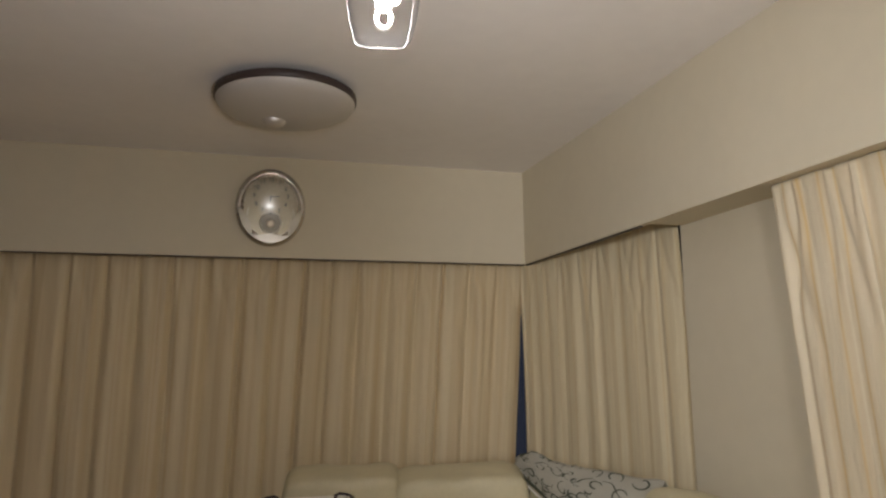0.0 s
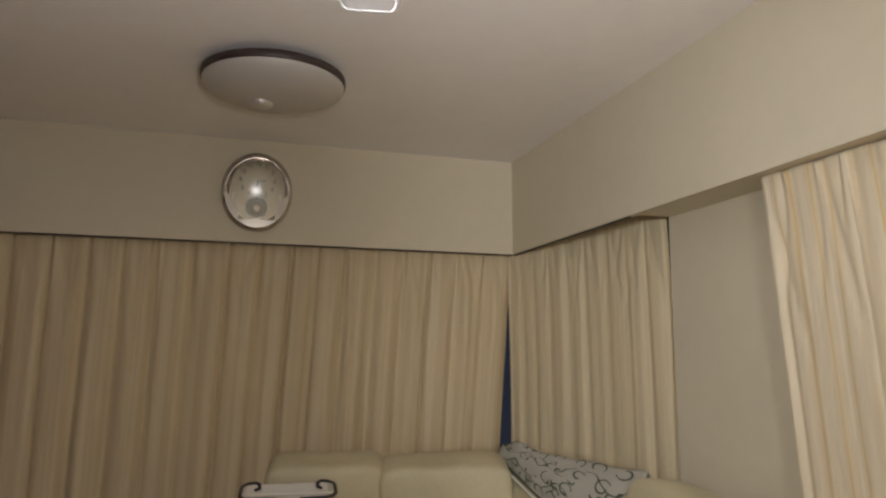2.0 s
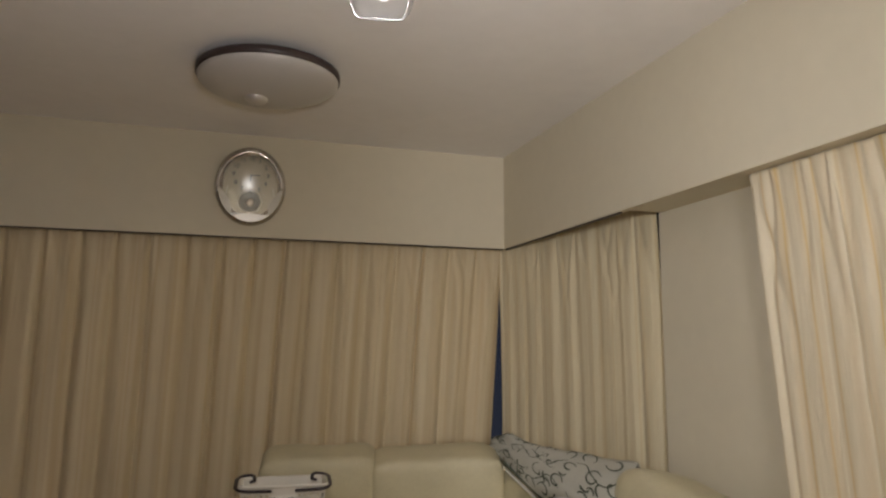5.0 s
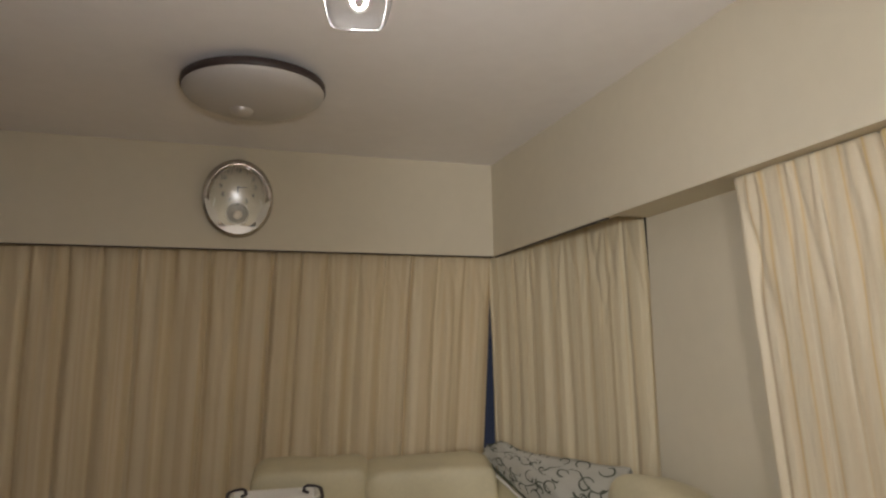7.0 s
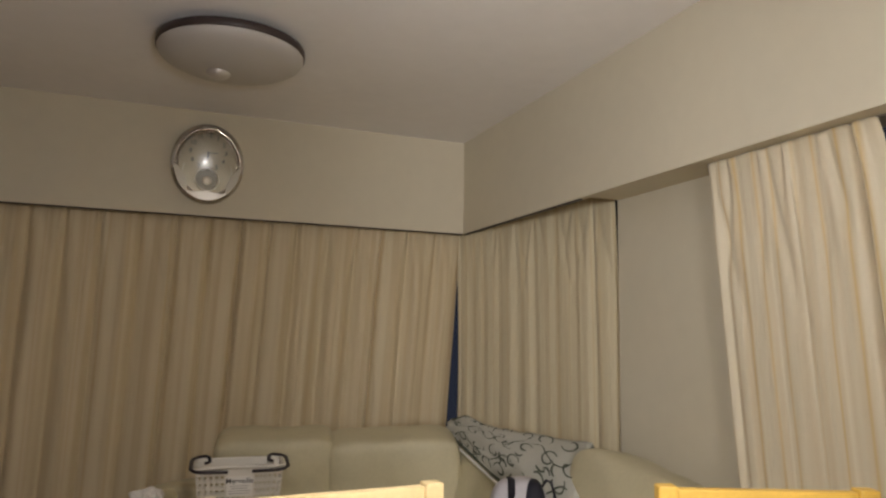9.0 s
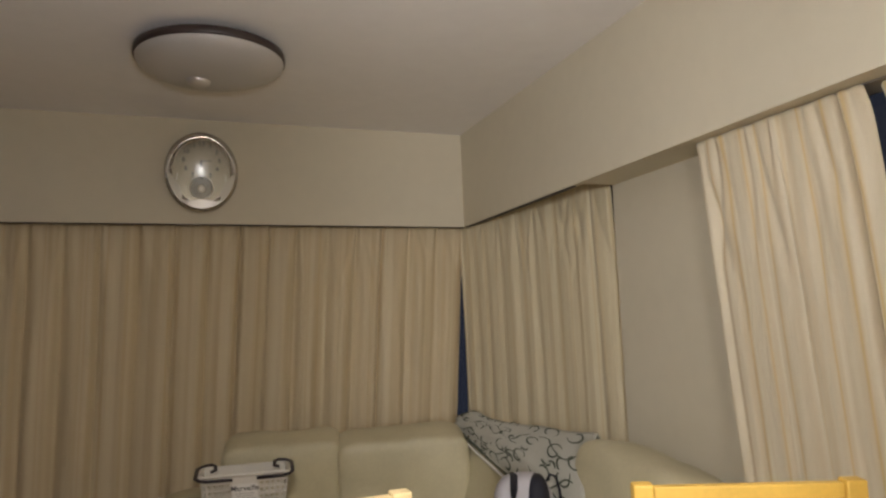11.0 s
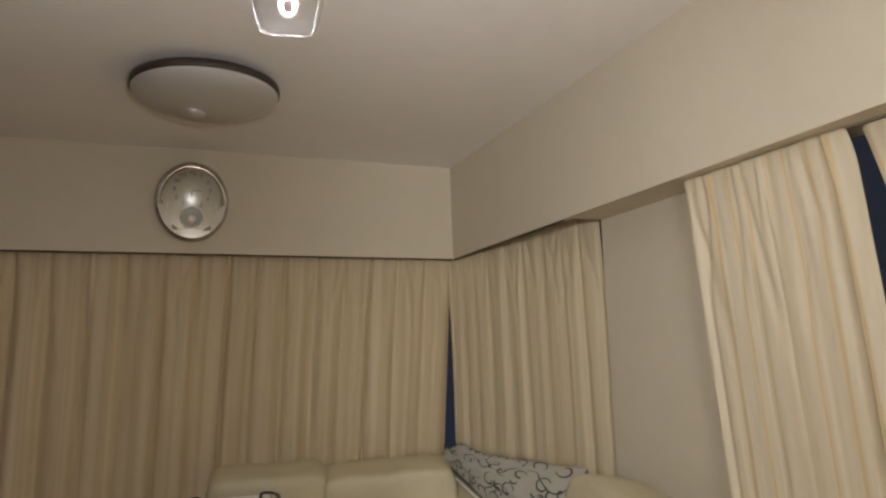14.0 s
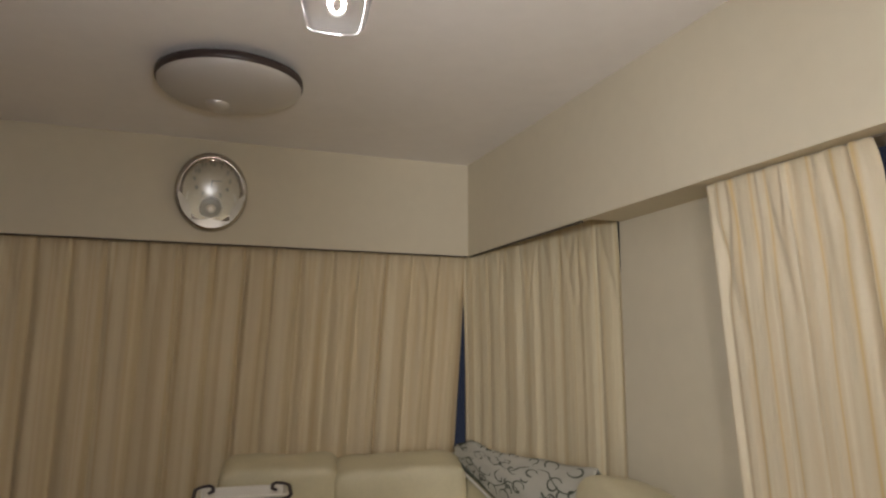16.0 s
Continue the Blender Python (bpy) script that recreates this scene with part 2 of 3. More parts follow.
def tube(bm, pts, r, n=10, closed=False, flat=1.0):
    pts = [Vector(p) for p in pts]
    rings = []
    k = len(pts)
    for i, p in enumerate(pts):
        a = pts[(i - 1) % k] if (closed or i) else p
        b = pts[(i + 1) % k] if (closed or i < k - 1) else p
        d = (b - a).normalized()
        up = Vector((0, 0, 1)) if abs(d.z) < 0.95 else Vector((0, 1, 0))
        s = d.cross(up).normalized()
        t = s.cross(d).normalized()
        rings.append([bm.verts.new(p + r * (math.cos(2 * math.pi * j / n) * s + flat * math.sin(2 * math.pi * j / n) * t)) for j in range(n)])
    for i in range(k if closed else k - 1):
        A, B = rings[i], rings[(i + 1) % k]
        for j in range(n):
            bm.faces.new((A[j], A[(j + 1) % n], B[(j + 1) % n], B[j]))
    if not closed:
        bm.faces.new(rings[0][::-1])
        bm.faces.new(rings[-1])
    return bm


def spin(bm, profile, n=64, sx=1.0, sy=1.0):
    """Turns a profile of (radius, height) about z; sx, sy stretch it to an oval."""
    rings = []
    for r, z in profile:
        if r < 1e-6:
            rings.append([bm.verts.new((0, 0, z))])
        else:
            rings.append([bm.verts.new((r * sx * math.cos(2 * math.pi * i / n), r * sy * math.sin(2 * math.pi * i / n), z)) for i in range(n)])
    for A, B in zip(rings, rings[1:]):
        for i in range(n):
            j = (i + 1) % n
            if len(A) == 1 and len(B) > 1:
                bm.faces.new((A[0], B[i], B[j]))
            elif len(B) == 1 and len(A) > 1:
                bm.faces.new((A[i], A[j], B[0]))
            elif len(A) > 1:
                bm.faces.new((A[i], A[j], B[j], B[i]))
    bmesh.ops.recalc_face_normals(bm, faces=bm.faces)
    return bm


def cushion(size, power=5.0, n=14, wrinkle=0.006, seed=0, sag=0.0, freq=7.0):
    """A stuffed, rounded block with creases."""
    bm = bmesh.new()
    bmesh.ops.create_cube(bm, size=2)
    bmesh.ops.subdivide_edges(bm, edges=bm.edges, cuts=n, use_grid_fill=True)
    off = Vector((seed * 7.1, seed * 3.3, seed * 1.7))
    for v in bm.verts:
        c = v.co
        k = (abs(c.x) ** power + abs(c.y) ** power + abs(c.z) ** power) ** (1 / power)
        p = c / k
        q = Vector((p.x * size[0] / 2, p.y * size[1] / 2, p.z * size[2] / 2))
        d = noise.noise(q * freq + off) + 0.5 * noise.noise(q * freq * 2.7 + off)
        q += p.normalized() * d * wrinkle
        q.z -= sag * (1 - (p.x) ** 2) * max(0, p.z)
        v.co = q
    bmesh.ops.recalc_face_normals(bm, faces=bm.faces)
    return bm


def text_mesh(body, size, depth=0.0006, bold=0.0):
    cu = bpy.data.curves.new("text", "FONT")
    cu.body, cu.size, cu.extrude, cu.align_x, cu.align_y = body, size, depth, "CENTER", "CENTER"
    cu.offset = bold
    ob = new("text", cu)
    me = bpy.data.meshes.new_from_object(ob.evaluated_get(bpy.context.evaluated_depsgraph_get()))
    bpy.data.objects.remove(ob)
    return me


def empty(name, loc, rz=0.0):
    ob = new(name)
    ob.empty_display_size = 0.05
    ob.matrix_world = pose(*loc, 0, 0, rz)
    return ob


# ---- room ----
tagged(slab("floor", (-4.6, -3.0, -0.1), (2.4, 4.4, 0), M_FLOOR), "brown wooden floor of the living room", "floor", kind="structure")
tagged(slab("ceiling", (-4.7, -3.1, ZC), (2.5, 4.5, ZC + 0.1), M_CEIL), "cream papered ceiling, flat and plain", "ceiling", kind="structure")
tagged(slab("beam_back", (-4.6, YB, ZB), (XB + 0.028, YB + 0.028, ZC), M_WALL), "cream papered pelmet beam above the wide curtain", "beam", kind="structure")
tagged(slab("beam_side", (XB, -0.04, ZB), (XB + 0.028, YB, ZC), M_WALL), "cream papered beam above the side windows", "beam", kind="structure")
tagged(slab("soffit_side", (XB + 0.028, -0.04, ZB + 0.001), (1.952, 2.625, ZB + 0.03), M_WALL), "cream underside of the beam over the side window", "soffit", kind="structure")
tagged(slab("wall_pier", (XW, 1.70, 0), (2.2, 2.64, ZB + 0.030), M_WALL), "plain cream papered wall between two curtains", "wall", kind="structure")
# Out of view; dark so that less light bounces onto the left.
tagged(slab("wall_west", (-4.7, -3.0, 0), (-4.6, 4.4, ZC), M_DARK_WALL), "unseen closing wall, made dark to cut bounced light", "wall", kind="structure")
# Unseen wall added as a mask; its gap keeps the fill off the left.
bm = box(bmesh.new(), (-4.6, -0.14, 0), (FILL_GAP[0], -0.04, ZC))
box(bm, (FILL_GAP[1], -0.14, 0), (1.955, -0.04, ZC))
tagged(part("fill_mask", bm, M_DARK_WALL), "unseen dark wall added to narrow the fill lamp's light", "wall", kind="structure")
# Unseen walls added round the fill lamp so that little light bounces out.
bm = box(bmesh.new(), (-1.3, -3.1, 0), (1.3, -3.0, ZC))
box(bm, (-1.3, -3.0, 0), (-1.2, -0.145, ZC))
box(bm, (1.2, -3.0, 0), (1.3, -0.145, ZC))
tagged(part("fill_enclosure", bm, M_DARK_WALL), "unseen dark walls added around the fill lamp to limit bounce", "wall", kind="structure")


def window_wall(name, axis, at, a0, a1, z0, z1, lo, hi, panes):
    """A wall from lo to hi along one axis at a depth, with one opening a0..a1, z0..z1 and a window in it."""
    def b(u0, u1, w0, w1, d0=0.0, d1=0.12):
        return ((u0, at + d0, w0), (u1, at + d1, w1)) if axis == "x" else ((at + d0, u0, w0), (at + d1, u1, w1))
    bm = bmesh.new()
    for u0, u1, w0, w1 in ((lo, a0, 0, ZC), (a1, hi, 0, ZC), (a0, a1, 0, z0), (a0, a1, z1, ZC)):
        if u1 - u0 > 0.01 and w1 - w0 > 0.01:
            box(bm, *b(u0, u1, w0, w1))
    tagged(part(name, bm, M_WALL), "cream wall around a curtained window", "wall", kind="structure")
    win = empty(name.replace("wall", "window"), b(a0, a0, z0, z0)[0])
    tagged(win, "dark night window with grey metal frames behind curtains", "window", kind="structure")
    off = -Vector(b(a0, a0, z0, z0)[0])
    step = (a1 - a0) / panes
    for i in range(panes):
        u0, u1 = a0 + i * step, a0 + (i + 1) * step
        fb = bmesh.new()
        for p in ((u0, u0 + 0.04, z0, z1), (u1 - 0.04, u1, z0, z1), (u0 + 0.04, u1 - 0.04, z0, z0 + 0.05), (u0 + 0.04, u1 - 0.04, z1 - 0.05, z1)):
            box(fb, *b(*p, 0.03, 0.07), 0.003)
        bmesh.ops.translate(fb, vec=off, verts=fb.verts)
        part("window_frame", fb, M_FRAME, win)
        gb = box(bmesh.new(), *b(u0 + 0.04, u1 - 0.04, z0 + 0.05, z1 - 0.05, 0.048, 0.052))
        bmesh.ops.translate(gb, vec=off, verts=gb.verts)
        part("pane", gb, M_PANE, win)


window_wall("wall_north", "x", 4.20, -1.9, 2.05, 0.55, 2.15, -4.6, 2.32, 4)
window_wall("wall_east_far", "y", 2.20, 2.66, 4.05, 0.55, 2.15, 2.45, 4.2, 2)
window_wall("wall_east_near", "y", 1.955, -0.03, 1.66, 0.10, 2.10, -3.0, 1.70, 2)


# ---- curtains ----
def curtain(name, top, bottom, zt, zb, side, pleats, amp, seed, rows=56, per=20, cloth=1.7, pinch=0.14, label="", sway=0.0, bow=0.0, soft=0.7, valley=0.20, cloth_mat=None, tucks=(), crease=1.0, flare=0.0, heading=0.0, even=0.0, fingers=0.0):
    """Pleated cloth hung between two points (top ends, bottom ends in plan); side: the plan direction of the folds."""
    rnd = random.Random(seed)
    (ax, ay), (bx, by) = top
    (cx, cy), (dx, dy) = bottom
    width = math.hypot(bx - ax, by - ay)
    sx, sy = side
    tx, ty = (bx - ax) / width, (by - ay) / width
    cols = pleats * per
    depth = [rnd.uniform(0.35 + 0.4 * even, 1.3 - 0.2 * even) for _ in range(pleats + 2)]
    lean = [rnd.uniform(-0.4, 0.4) for _ in range(pleats + 2)]
    knots = [0.0]
    for _ in range(pleats):
        knots.append(knots[-1] + rnd.uniform(0.62 + 0.26 * even, 1.4 - 0.28 * even))
    knots = [k / knots[-1] for k in knots]
    # creases that run slanting down from the pinches
    folds = []
    for k in knots:
        for sg in (-1, 1):
            if rnd.random() < 0.8:
                folds.append((k, sg * rnd.uniform(0.25, 1.1) / pleats * 4, rnd.uniform(0.10, 0.30), rnd.uniform(0.5, 1.0), rnd.uniform(0.012, 0.022) / width))
    verts, uvs, faces = [], [], []
    for j in range(rows + 1):
        v = (j / rows) ** 1.35
        z = zt + (zb - zt) * v
        grow = min(1, v / 0.26)
        grow = grow * grow * (3 - 2 * grow)
        for i in range(cols + 1):
            u = i / cols
            # uneven pleats: place within the pleat that holds u
            k = max(q for q in range(pleats) if knots[q] <= u + 1e-9)
            f = (u - knots[k]) / (knots[k + 1] - knots[k])
            f = min(1, max(0, f + 0.16 * math.sin(math.pi * f) * noise.noise((k * 1.7, seed * 3.1, 1.3 * v)) * 2))
            a = depth[k] + (depth[k + 1] - depth[k]) * f
            d = abs(f - 0.5) * 2
            # at the heading: narrow pinches; from them slanting creases; below: rounded folds
            head = -math.exp(-((1 - d) / 0.16) ** 2) * 0.55 + 0.12 * math.cos(2 * math.pi * f)
            ph = f + 0.10 * math.sin(2 * math.pi * f) + lean[k] * 0.3 * (1 - v)
            low = a * (0.5 - 1.5 * math.exp(-((1 - d) / ((valley + 0.10 * abs(lean[k])) * (0.35 + 0.65 * grow))) ** 2)) + 0.20 * math.sin(math.pi * f) * math.cos(4 * math.pi * ph) + 0.25 * math.cos(2 * math.pi * f)
            low += soft * (0.75 * noise.noise((u * pleats * 1.35, seed + 9.0, v * 1.3)) + 0.35 * noise.noise((u * pleats * 3.1, seed + 4.0, v * 1.6)))
            slant = noise.noise((u * pleats * 1.6 - v * 5.0 * lean[k], seed + 2.0, v * 2.0)) * math.exp(-v * 5.0) * min(1, v * 12)
            w = max(amp, heading) * head * (1 - grow) * 0.8 + amp * (low * (0.25 + 0.75 * grow) + 0.9 * soft * slant) + 0.011 * soft * slant
            for k0, slope, reach, deep, wide in folds:
                if v < reach * 1.3 and abs(u - k0) < abs(slope) * reach * 1.4 + 4 * wide:
                    fade = math.sin(math.pi * min(1, (v + 0.012) / (reach * 1.3))) ** 1.5
                    w -= 0.0075 * crease * deep * fade * math.exp(-((u - k0 - slope * v) / wide) ** 2)
            for k0 in knots[1:-1]:
                if fingers and v < 0.25 and abs(u - k0) * width < 0.07:
                    q = (u - k0) * width / (0.011 + 0.05 * v)
                    w += fingers * (1 - 0.8 * q * q) * math.exp(-q * q / 2) * math.exp(-(v / 0.11) ** 2)
            for u0, deep, wide in tucks:
                w -= deep * math.exp(-((u - u0) / wide) ** 2) * (0.35 + 0.65 * grow)
            along = amp * 0.75 * math.sin(2 * math.pi * f) * lean[k] * grow + 0.006 * noise.noise((u * 9, v * 2.3, seed))
            px = (ax + (bx - ax) * u) * (1 - v) + (cx + (dx - cx) * u) * v + sx * w + tx * along
            py = (ay + (by - ay) * u) * (1 - v) + (cy + (dy - cy) * u) * v + sy * w + ty * (along + flare * u ** 4 * (1 - math.exp(-v / 0.08)))
            dip = (0.003 + 0.25 * max(amp, heading)) * math.exp(-((1 - d) / 0.22) ** 2) * (1 - min(1, v / 0.05)) if pinch else 0
            px += sx * sway * math.sin(math.pi * v) - sx * bow * math.sin(math.pi * u)
            py += sy * sway * math.sin(math.pi * v)
            verts.append((px, py, z - dip))
            uvs.append((u * width * cloth + seed * 3.7, v * (zt - zb)))
    n = cols + 1
    for j in range(rows):
        for i in range(cols):
            q = j * n + i
            faces.append((q, q + 1, q + n + 1, q + n))
    me = bpy.data.meshes.new("cloth")
    me.from_pydata(verts, [], faces)
    lay = me.uv_layers.new(name="UVMap")
    for lp in me.loops:
        lay.data[lp.index].uv = uvs[lp.vertex_index]
    me.polygons.foreach_set("use_smooth", [True] * len(me.polygons))
    me.materials.append(cloth_mat or M_CURTAIN)
    ob = new(name)
    ob.location = (0, 0, 0)
    tagged(ob, label, "curtain", group="window curtains")
    cl = new("cloth", me)
    cl.parent = ob
    th = cl.modifiers.new("thickness", "SOLIDIFY")
    th.thickness = 0.0025
    # hooks along the heading
    for p in range(pleats):
        u = (p + 0.5) / pleats
        hx, hy = ax + (bx - ax) * u, ay + (by - ay) * u
        part("hook", tube(bmesh.new(), [(hx - sx * 0.020, hy - sy * 0.020, zt - 0.03), (hx - sx * 0.016, hy - sy * 0.016, zt)], 0.002, 6), M_TRACK, ob)
    return ob


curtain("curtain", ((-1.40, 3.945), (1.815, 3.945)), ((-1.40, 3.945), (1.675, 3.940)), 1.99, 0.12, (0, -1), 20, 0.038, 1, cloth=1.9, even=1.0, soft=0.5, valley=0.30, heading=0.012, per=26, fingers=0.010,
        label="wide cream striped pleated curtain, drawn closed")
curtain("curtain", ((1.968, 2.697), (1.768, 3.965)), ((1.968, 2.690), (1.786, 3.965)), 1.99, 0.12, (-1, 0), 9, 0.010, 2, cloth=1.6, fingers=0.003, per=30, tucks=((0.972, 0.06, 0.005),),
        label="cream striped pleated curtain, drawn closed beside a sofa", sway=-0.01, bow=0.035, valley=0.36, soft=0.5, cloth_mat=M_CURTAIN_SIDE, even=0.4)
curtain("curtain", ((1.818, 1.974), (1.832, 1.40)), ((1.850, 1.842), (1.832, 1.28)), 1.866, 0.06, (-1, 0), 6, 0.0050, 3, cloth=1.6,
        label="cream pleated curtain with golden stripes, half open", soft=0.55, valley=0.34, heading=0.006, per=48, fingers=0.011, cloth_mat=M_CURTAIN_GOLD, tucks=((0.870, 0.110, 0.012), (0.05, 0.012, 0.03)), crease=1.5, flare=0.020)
curtain("curtain", ((1.87, 1.385), (1.87, 0.45)), ((1.87, 0.95), (1.87, 0.35)), 1.866, 0.06, (-1, 0), 9, 0.022, 4, cloth=1.9,
        label="cream pleated curtain beside a dark window", cloth_mat=M_CURTAIN_GOLD)
for nm, lo, hi in (("curtain_track", (-1.2, 3.94, 1.995), (1.75, 3.955, 2.01)), ("curtain_track", (1.94, 2.66, 1.995), (1.955, 3.80, 2.01)),
                   ("curtain_track", (1.836, 0.3, 1.8640), (1.846, 1.66, 1.8665))):
    tagged(slab(nm, lo, hi, M_TRACK, bevel=0.002), "narrow grey curtain track above the cloth", "curtain track")


# Dark strips that draw the shadow between the beams and the curtain headings.
for lo, hi in (((-1.4, YB + 0.004, ZB - 0.005), (XB, YB + 0.022, ZB)), ((XB + 0.004, 2.66, ZB - 0.006), (XB + 0.022, YB, ZB))):
    tagged(slab("gap_shade_strip", lo, hi, M_GAP_SHADE, bevel=0.002), "thin dark strip in place of the shadow line under the beam", "curtain rail", group="curtain rails")


# ---- ceiling lamp ----
lamp = tagged(empty("ceiling_light", (0.385, 2.885, ZC - 0.005)), "round white ceiling light with a dark rim, switched off", "ceiling light")
part("base", spin(bmesh.new(), [(0, 0.005), (0.20, 0.005), (0.20, -0.030), (0, -0.030)]), M_DARKRING, lamp)
part("rim", spin(bmesh.new(), [(0.20, -0.020), (0.262, -0.021), (0.270, -0.025), (0.272, -0.040), (0.271, -0.051), (0.266, -0.054), (0.20, -0.054), (0.20, -0.020)], 96), M_DARKRING, lamp, "dark brown rim", True)
prof = [(0.266 * math.cos(a), -0.0545 - 0.071 * math.sin(a)) for a in [math.pi / 2 * i / 24 for i in range(24)]] + [(0, -0.1255)]
part("dome", spin(bmesh.new(), prof, 96), M_DOME, lamp, "white acrylic dome", True)
# Small boss added off centre to give the dome its soft highlight.
boss = [(0.044 * math.cos(a), -0.1225 - 0.026 * math.sin(a)) for a in [math.pi / 2 * i / 16 for i in range(16)]] + [(0, -0.1485)]
part("highlight_boss", spin(bmesh.new(), boss, 48), M_HIGHLIGHT_BOSS, lamp, "glossy boss added to catch a highlight", True).location = (-0.044, 0.020, 0)


# ---- pendant ----
def tumbler(levels, n=64, power=5.5):
    bm = bmesh.new()
    rings = []
    for r, z in levels:
        row = []
        for i in range(n):
            a = 2 * math.pi * i / n
            c, s = math.cos(a), math.sin(a)
            k = (abs(c) ** power + abs(s) ** power) ** (-1 / power)
            row.append(bm.verts.new((r * k * c, r * k * s, z)))
        rings.append(row)
    for A, B in zip(rings, rings[1:]):
        for i in range(n):
            bm.faces.new((A[i], A[(i + 1) % n], B[(i + 1) % n], B[i]))
    bm.faces.new(rings[0][::-1])
    return bm


M_TUBE = glow("tube_glow", (1.0, 0.95, 0.90), 1.8)


def pendant(loc, rz=0.0):
    pend = tagged(empty("pendant_light", loc, rz), "lit pendant light with a clear glass shade", "pendant light", group="pendant lights")
    size = 0.63
    pend.scale = (size, size, size)
    drop = (ZC - loc[2]) / size
    part("shade", tumbler([(0.020, 0.0), (0.0265, 0.0010), (0.0330, 0.0050), (0.0380, 0.0130), (0.0415, 0.0260), (0.0460, 0.050), (0.0500, 0.085), (0.0560, 0.14), (0.0550, 0.155), (0.045, 0.166), (0.028, 0.168)], 64, 4.0), M_SHADE, pend, "clear glass shade", True).scale = (1.17, 1.17, 1)
    # An opaque line stands in for light caught along the glass's far edges.
    edge_line = []
    for r, z in ((0.0560, 0.14), (0.0500, 0.085), (0.0460, 0.050), (0.0415, 0.0260), (0.0380, 0.0130), (0.0330, 0.0050), (0.0265, 0.001)):
        edge_line.append((0.985 * r, 0.80 * r, z))
    edge_line = [(-x, y, z) for x, y, z in edge_line] + [(0.86 * x, y, z) for x, y, z in edge_line[::-1]]
    part("edge_glint", tube(bmesh.new(), edge_line, 0.00035, 6), M_EDGE_GLINT, pend, "thin line drawn for the glint along the glass edge", True).scale = (1.17, 1.17, 1)
    ring = [(0.0115 * math.cos(a), 0.003 * math.sin(a), 0.038 + 0.0180 * math.sin(a)) for a in [2 * math.pi * i / 28 for i in range(28)]]
    part("tube", tube(bmesh.new(), ring, 0.0032, 12, True), M_TUBE, pend, "glowing bent tube of the bulb", True)
    ring = [(0.016 + 0.010 * math.cos(a), 0.016 + 0.004 * math.sin(a), 0.088 + 0.018 * math.sin(a)) for a in [2 * math.pi * i / 28 for i in range(28)]]
    part("tube", tube(bmesh.new(), ring, 0.0032, 12, True), M_TUBE, pend, "glowing bent tube of the bulb", True)
    part("tube_neck", tube(bmesh.new(), [(0, 0.006, 0.056), (0, 0.006, 0.118)], 0.013, 20), M_TUBE, pend, "glowing neck of the bulb", True)
    part("socket", spin(bmesh.new(), [(0, 0.115), (0.02, 0.115), (0.022, 0.13), (0.024, 0.165), (0, 0.165)], 32), M_PEARL, pend, "", True)
    part("cap", spin(bmesh.new(), [(0.026, 0.150), (0.027, 0.170), (0.020, 0.190), (0.010, 0.205), (0.005, 0.215), (0, 0.215)], 48), M_CHROME, pend, "metal cap", True)
    part("cord", tube(bmesh.new(), [(0, 0, 0.21), (0, 0, drop - 0.01)], 0.003, 8), M_HANDLE, pend)
    part("canopy", spin(bmesh.new(), [(0, drop), (0.045, drop), (0.045, drop - 0.015), (0.02, drop - 0.027), (0, drop - 0.027)], 40), M_CHROME, pend)
    return pend


pendant(PEND, -9.0)

# Body of the added fill lamp, never in view.
fill_lamp = tagged(empty("fill_lamp", (FILL.x, FILL.y, 0)), "unseen fill lamp added behind the camera, with a glass globe", "floor lamp")
part("base", spin(bmesh.new(), [(0, 0), (0.15, 0), (0.15, 0.015), (0.11, 0.026), (0.02, 0.032), (0, 0.032)], 48), M_HANDLE, fill_lamp, "", True)
part("pole", tube(bmesh.new(), [(0, 0, 0.03), (0, 0, FILL.z - 0.325)], 0.012, 12), M_HANDLE, fill_lamp, "", True)
part("cup", spin(bmesh.new(), [(0, -0.33), (0.03, -0.33), (0.10, -0.322), (0.12, -0.305), (0, -0.305)], 32), M_CHROME, fill_lamp, "metal cup", True).location = (0, 0, FILL.z)
part("globe", spin(bmesh.new(), [(0.32 * math.cos(a), 0.32 * math.sin(a)) for a in [radians(-70 + 160 * i / 24) for i in range(25)]], 48), M_SHADE, fill_lamp, "clear glass globe", True).location = (0, 0, FILL.z)


# ---- clock ----
clock = tagged(empty("wall_clock", (0.368, YB, 2.123)), "oval silver wall clock with a pendulum window", "clock")
clock.matrix_world = pose(0.364, YB - 0.0145, 2.123, 95.5, 0, 0)      # local x right, y up, z towards the room
W, Hh = 0.174, 0.200
part("case", spin(bmesh.new(), [(0, 0), (0.96, 0), (0.99, 0.010), (1.0, 0.024), (0.985, 0.036), (0.95, 0.045), (0.90, 0.050), (0.85, 0.050), (0.80, 0.045), (0.775, 0.036), (0.77, 0.030), (0, 0.030)], 96, W, Hh), M_CASE, clock, "polished silver case", True)
part("dial", spin(bmesh.new(), [(0, 0.0335), (0.765, 0.0335), (0.77, 0.031)], 96, W, Hh), M_DIAL, clock, "pale dial")
part("inner_ring", tube(bmesh.new(), [(0.785 * W * math.cos(a), 0.785 * Hh * math.sin(a), 0.0445) for a in [2 * math.pi * i / 72 for i in range(72)]], 0.0028, 8, True), M_CHROME, clock, "bright metal inner ring", True)
